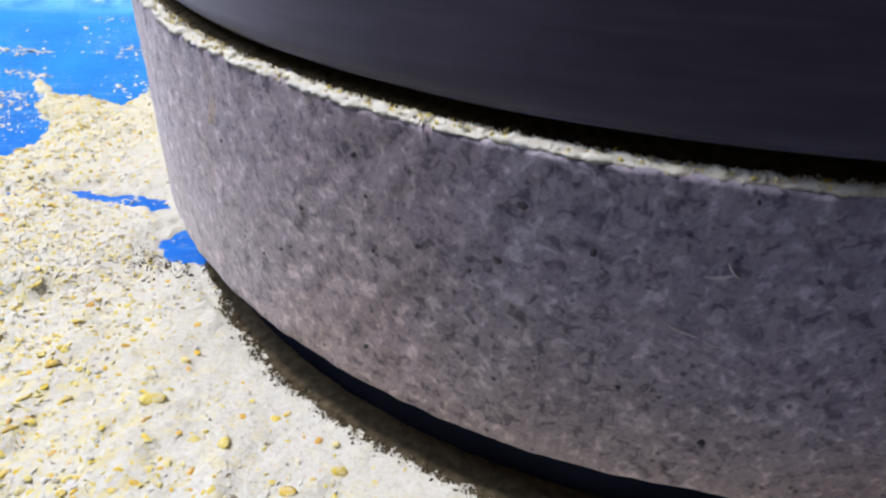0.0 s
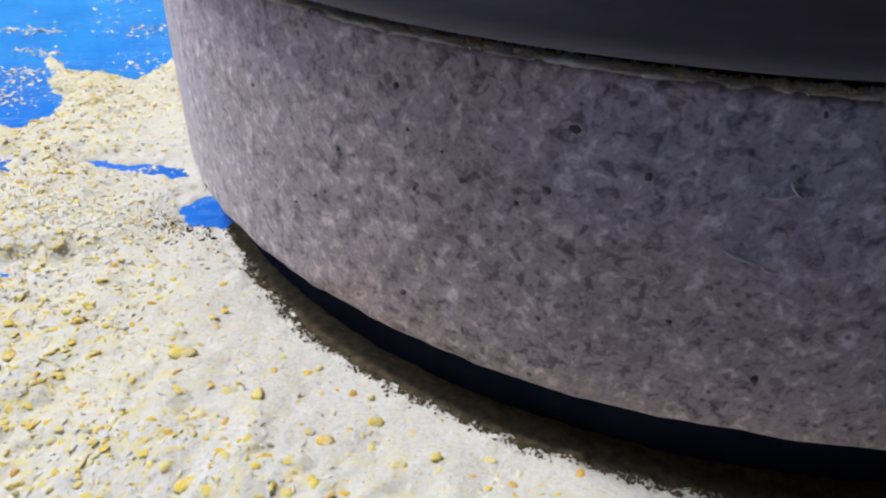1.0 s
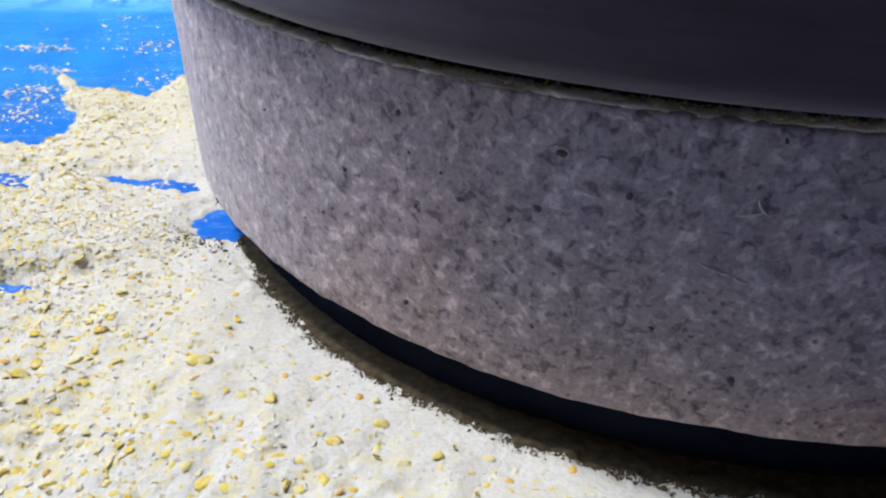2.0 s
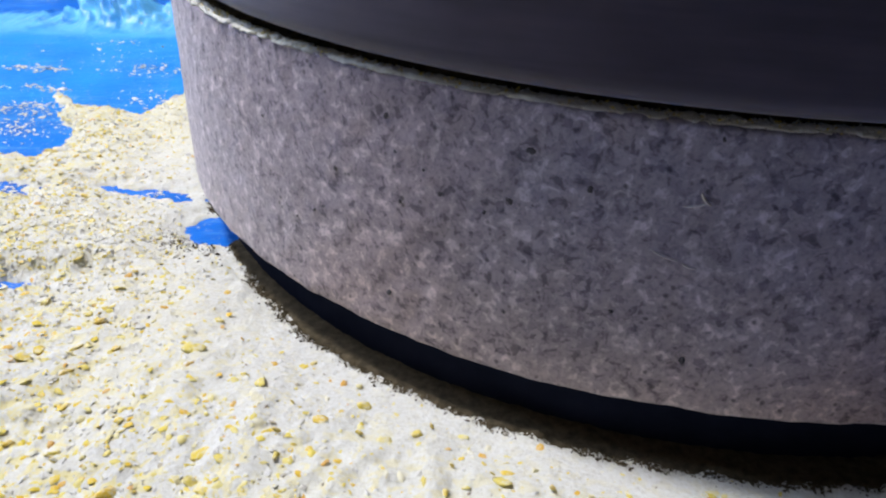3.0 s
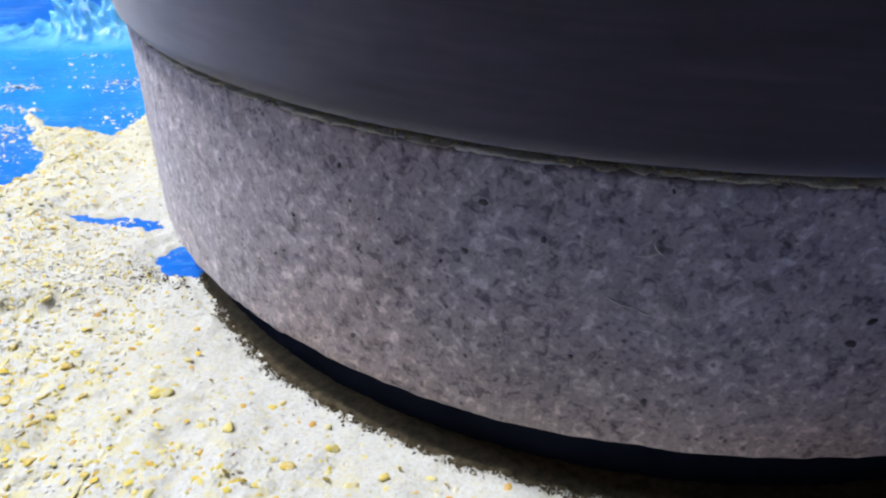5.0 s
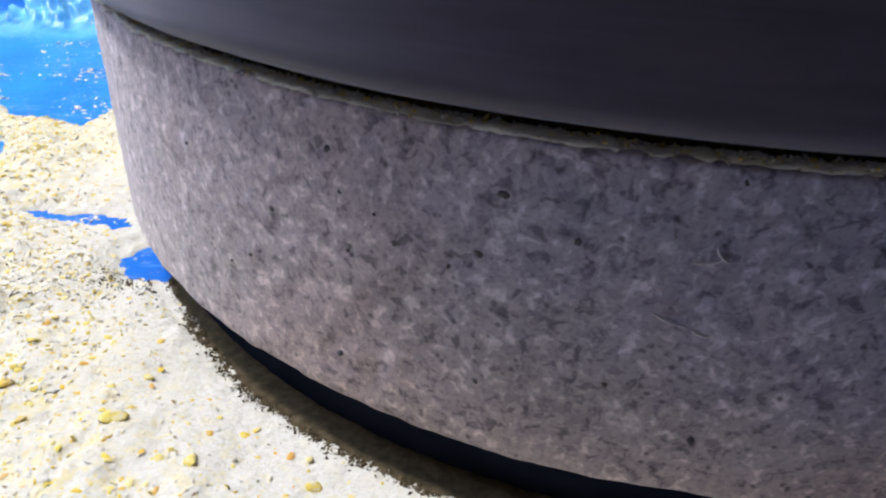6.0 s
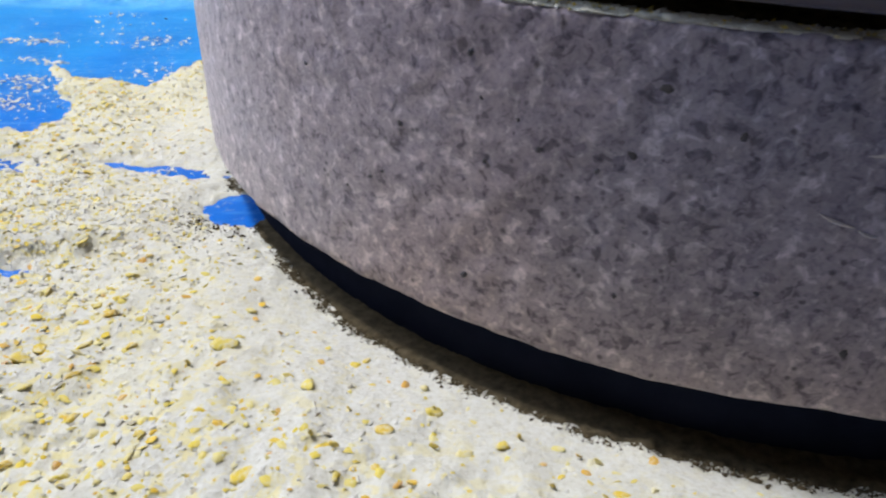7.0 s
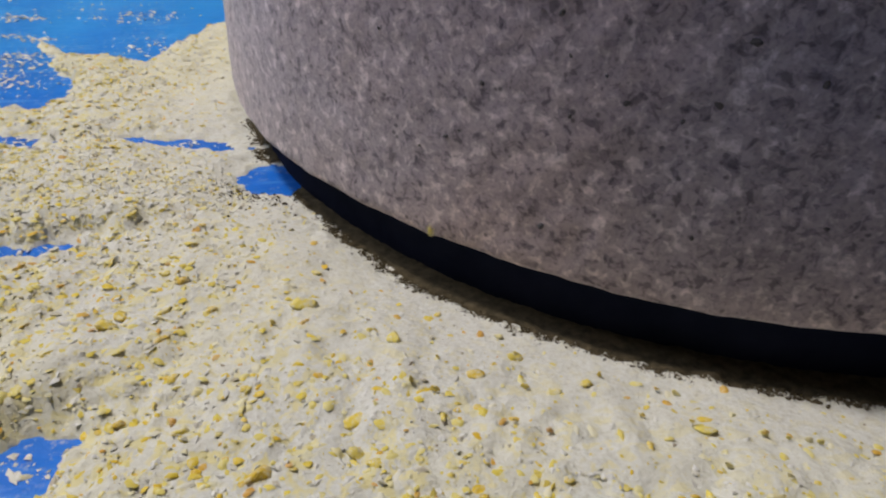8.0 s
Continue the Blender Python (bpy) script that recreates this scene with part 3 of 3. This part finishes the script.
def flakes(name, x, y, z, size, flat, mat):
    """Rounded low pieces, half sunk in the meal, in one mesh."""
    n, k = len(x), 7
    a = np.arange(k) * 2 * np.pi / k + RNG.uniform(0, 6.28, (n, 1))
    grow = RNG.uniform(0.65, 1.2, (n, k))
    ring = np.stack([np.cos(a) * grow, np.sin(a) * grow], -1)
    low = np.concatenate([ring, np.full((n, k, 1), -0.35)], -1)
    high = np.concatenate([ring * 0.68, RNG.uniform(0.45, 1.0, (n, k, 1))], -1)
    shape = np.concatenate([low, high, np.tile([[[0.0, 0.0, 0.95]]], (n, 1, 1))], 1)
    stretch = RNG.uniform(0.6, 1.0, n)
    turn = RNG.uniform(0, 6.28, n)
    c, s = np.cos(turn)[:, None], np.sin(turn)[:, None]
    px, py = shape[..., 0] * size[:, None] * 1.2, shape[..., 1] * (size * stretch)[:, None]
    lean = RNG.normal(0, 0.16, (n, 2))
    pz = shape[..., 2] * (size * flat)[:, None] + px * lean[:, :1] + py * lean[:, 1:]
    v = np.stack([x[:, None] + px * c - py * s, y[:, None] + px * s + py * c, z[:, None] + pz], -1)
    j = np.arange(k)
    j2 = (j + 1) % k
    tri = np.concatenate([np.stack([j, j2, k + j2], -1), np.stack([j, k + j2, k + j], -1), np.stack([k + j, k + j2, np.full(k, 2 * k)], -1)])
    f = tri[None] + (2 * k + 1) * np.arange(n)[:, None, None]
    return arrays(name, v.reshape(-1, 3), f.reshape(-1, 3), mat, True)


x, y, z = scatter(22000, -0.26, 0.13, 0.05, 0.40)
rad = np.hypot(x - CX, y - CY)
keep = (rad > 0.203) & (RNG.uniform(0, 1, len(x)) < 0.12 + 0.88 * step(0.205, 0.275, rad))
x, y, z = x[keep], y[keep], z[keep]
size = 0.00045 + 0.0010 * RNG.uniform(0, 1, len(x)) ** 2.2
tagged(flakes("maize_flakes", x, y, z, size, RNG.uniform(0.10, 0.25, len(x)), FLAKE), "countless yellow maize flakes half sunk in the meal", "meal", kind="stuff")

# crumbs along the rim of the bed stone
a = RNG.uniform(radians(-185), radians(-75), 7000)
d = 0.1962 + 0.0011 * RNG.normal(0, 1, len(a))
keep = (d < 0.1984) & (d > 0.192)
a, d = a[keep], d[keep]
size = 0.00018 + 0.00045 * RNG.uniform(0, 1, len(a)) ** 3
lift = BED1 + np.where(np.abs(d - 0.196) < 0.0016, 0.0005, 0.0)
tagged(chips("rim_crumbs", CX + d * np.cos(a), CY + d * np.sin(a), lift, size, RNG.uniform(0.5, 0.9, len(a)), CRUMB), "fine meal crumbs along the rim of the bed stone", "meal", kind="stuff")

# crumbs that fray the shade painted brown round the foot of the support
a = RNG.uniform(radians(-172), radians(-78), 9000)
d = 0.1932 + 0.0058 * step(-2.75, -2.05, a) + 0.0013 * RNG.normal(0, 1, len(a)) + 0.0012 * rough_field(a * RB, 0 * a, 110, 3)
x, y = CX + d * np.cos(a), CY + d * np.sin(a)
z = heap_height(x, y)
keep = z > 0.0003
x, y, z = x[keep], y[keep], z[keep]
# a loose patch of brown crumbs lies beside the bare sheet
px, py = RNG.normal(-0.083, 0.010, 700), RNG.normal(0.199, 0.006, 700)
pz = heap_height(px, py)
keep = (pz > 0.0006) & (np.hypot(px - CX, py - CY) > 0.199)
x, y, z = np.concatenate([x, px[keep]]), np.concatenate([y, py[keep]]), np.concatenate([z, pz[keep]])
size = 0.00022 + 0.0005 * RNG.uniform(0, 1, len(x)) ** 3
bran = chips("bran_shade_crumbs", x, y, z + size * 0.1, size, RNG.uniform(0.4, 0.9, len(x)), BRAN_SHADE)
tagged(bran, "fine brown crumbs round the foot of the support, painted as shade, with loose bran beside the bare sheet", "bran", kind="stuff")

# crumbs strewn on the bare sheet beyond the heap
cl = [(-0.245, 0.411, 0.010, 50), (-0.225, 0.408, 0.012, 60), (-0.221, 0.376, 0.012, 40), (-0.207, 0.341, 0.020, 120), (-0.203, 0.469, 0.015, 25), (-0.170, 0.413, 0.02, 90),
      (-0.195, 0.443, 0.03, 40), (-0.15, 0.36, 0.03, 80), (-0.20, 0.31, 0.025, 160), (-0.178, 0.249, 0.010, 30), (-0.122, 0.2445, 0.014, 40), (-0.084, 0.214, 0.008, 25),
      (-0.15, 0.172, 0.01, 30), (-0.123, 0.095, 0.009, 30), (-0.205, 0.371, 0.006, 40), (-0.28, 0.36, 0.04, 90), (-0.23, 0.28, 0.03, 120)]
x = np.concatenate([RNG.normal(c[0], c[2] * 0.6, 2 * c[3]) for c in cl])
y = np.concatenate([RNG.normal(c[1], c[2] * 0.30, 2 * c[3]) for c in cl])
keep = (np.hypot(x - CX, y - CY) > 0.205) & (heap_height(x, y) < 0.0006)
x, y = x[keep], y[keep]
size = 0.00022 + 0.0016 * RNG.uniform(0, 1, len(x)) ** 4
tagged(chips("strewn_crumbs", x, y, sheet_height(x, y) + size * 0.2, size, RNG.uniform(0.15, 0.35, len(x)), SPECKS, tilt=0.18), "loose maize crumbs strewn on the blue sheet", "meal", kind="stuff")


def corn_mesh(seed):
    r = np.random.RandomState(seed)
    bm = bmesh.new()
    bmesh.ops.create_icosphere(bm, subdivisions=2, radius=1)
    cut = [(Vector(r.normal(0, 1, 3)).normalized(), r.uniform(0.25, 0.7)) for _ in range(6)]
    shift = Vector(r.uniform(-9, 9, 3))
    for v in bm.verts:
        for n, d in cut:
            over = v.co.dot(n) - d
            if over > 0:
                v.co -= n * over * 0.95
        v.co = v.co * (1 + 0.35 * noise.noise(v.co * 1.6 + shift) + 0.15 * noise.noise(v.co * 4 + shift))
    for v in bm.verts:
        v.co = Vector((v.co.x * 1.25, v.co.y * 0.85, v.co.z * 0.42))
    me = bpy.data.meshes.new("corn_piece")
    bm.to_mesh(me)
    bm.free()
    me.materials.append(CORN)
    me.polygons.foreach_set("use_smooth", [True] * len(me.polygons))
    return me


CORN_MESHES = [corn_mesh(40 + k) for k in range(10)]


def corn_piece(k, x, y, size, turn, tilt=0.0, sink=0.1):
    ob = new("corn_piece", CORN_MESHES[k % 10])
    ob.parent = heap
    z = float(heap_height(np.array([x]), np.array([y]))[0])
    ob.matrix_basis = pose(x, y, z + size * sink, tilt, tilt * 0.6, turn) @ Matrix.Diagonal((size, size, size, 1))
    return ob


# the large pieces that stand out
for k, (x, y, s, turn) in enumerate(((-0.0694, 0.1331, 0.0028, 20), (-0.0488, 0.1194, 0.0023, 80), (-0.0222, 0.114, 0.0020, 10), (-0.0321, 0.1064, 0.0020, -15), (-0.058, 0.0956, 0.0028, 30),
                                     (-0.0991, 0.1457, 0.0020, 60), (-0.1, 0.164, 0.0018, 0), (-0.0085, 0.1045, 0.0018, 40), (-0.112, 0.128, 0.0025, 15), (-0.075, 0.083, 0.0026, 70))):
    corn_piece(k, x, y, s, turn, 8)
k, placed = 10, 0
while placed < 270:
    x, y = RNG.uniform(-0.19, 0.06), RNG.uniform(0.055, 0.30)
    rad = math.hypot(x - CX, y - CY)
    k += 1
    if rad < 0.203 or RNG.uniform() > 0.15 + 0.85 * float(step(0.2, 0.27, np.array(rad))) or float(heap_height(np.array([x]), np.array([y]))[0]) < 0.002:
        continue
    corn_piece(k, x, y, 0.0008 + 0.0013 * RNG.uniform() ** 2, RNG.uniform(0, 360), RNG.uniform(-25, 25), RNG.uniform(-0.1, 0.15))
    placed += 1

# ---- grains that drop from between the stones ----
DROPS = [(-0.03, -133, 0.004), (0.25, -109, 0.005), (0.53, -107, 0.022), (0.73, -114, 0.004), (0.86, -112, 0.006), (1.1, -138, 0.006), (1.16, -124, 0.005), (1.38, -118, 0.006),
         (1.41, -112, 0.006), (1.40, -120, 0.003), (1.43, -115, 0.004), (1.41, -109, 0.003), (3.74, -117, 0.004), (3.96, -131, 0.003), (4.58, -113, 0.003), (2.2, -130, 0.008), (2.70, -128, 0.006), (3.64, -140, 0.012), (3.9, -128, 0.006), (4.12, -131, 0.012), (4.60, -114, 0.006), (4.63, -111, 0.006),
         (5.2, -125, 0.01), (6.03, -116, 0.022), (6.55, -117, 0.008), (6.60, -126, 0.006), (6.72, -112, 0.01), (7.50, -122, 0.006), (7.60, -114, 0.006), (7.89, -130, 0.004)]
grains = []
for k, (t, az, drift) in enumerate(DROPS):
    g = new("falling_grain", CORN_MESHES[k % 10])
    g.scale = (0.0007 + 0.0005 * ((k * 0.618) % 1.0),) * 3
    tagged(g, "small yellow maize crumb that drops from the mill", "grain", group="crumbs that drop from the mill")
    grains.append((g, t, radians(az), drift))


def motions():
    turns = []
    for n in range(81):
        t = n * 0.1
        turns.append((t, pose(CX, CY, 0, 0, 0, 360 * (t - PEAK) / PERIOD)))
    walk(runner, turns)
    for g, t, az, drift in grains:
        inside, rows = 0.178, []
        x0, y0 = CX + inside * math.cos(az), CY + inside * math.sin(az)
        start = pose(x0, y0, BED1 + 0.0018)
        if t > 0:
            rows += [(0.0, start), (max(t - 0.2, 0.0), start), (t - 0.0667, start), (t, start)] if t > 0.21 else [(0.0, start), (t, start)]
        for s in (0.0333, 0.0667, 0.1, 0.1333):
            r = 0.203 + (0.04 + 0.25 * ((az * 37.7) % 1.0)) * s
            a = az + drift / RB * s / 0.1333
            x1, y1 = CX + r * math.cos(a), CY + r * math.sin(a)
            ground = float(heap_height(np.array([x1]), np.array([y1]))[0]) + 0.001
            z = max(BED1 + 0.0015 - 4.9 * s * s - 0.05 * s, max(ground, 0.001))
            if 0 <= t + s <= 8.0:
                rows.append((t + s, pose(x1, y1, z, 900 * s, 400 * s, 0)))
        rows += [(rows[-1][0] + k, rows[-1][1]) for k in (0.0667, 0.2)] + [(8.5, rows[-1][1])]
        walk(g, rows)


motions()
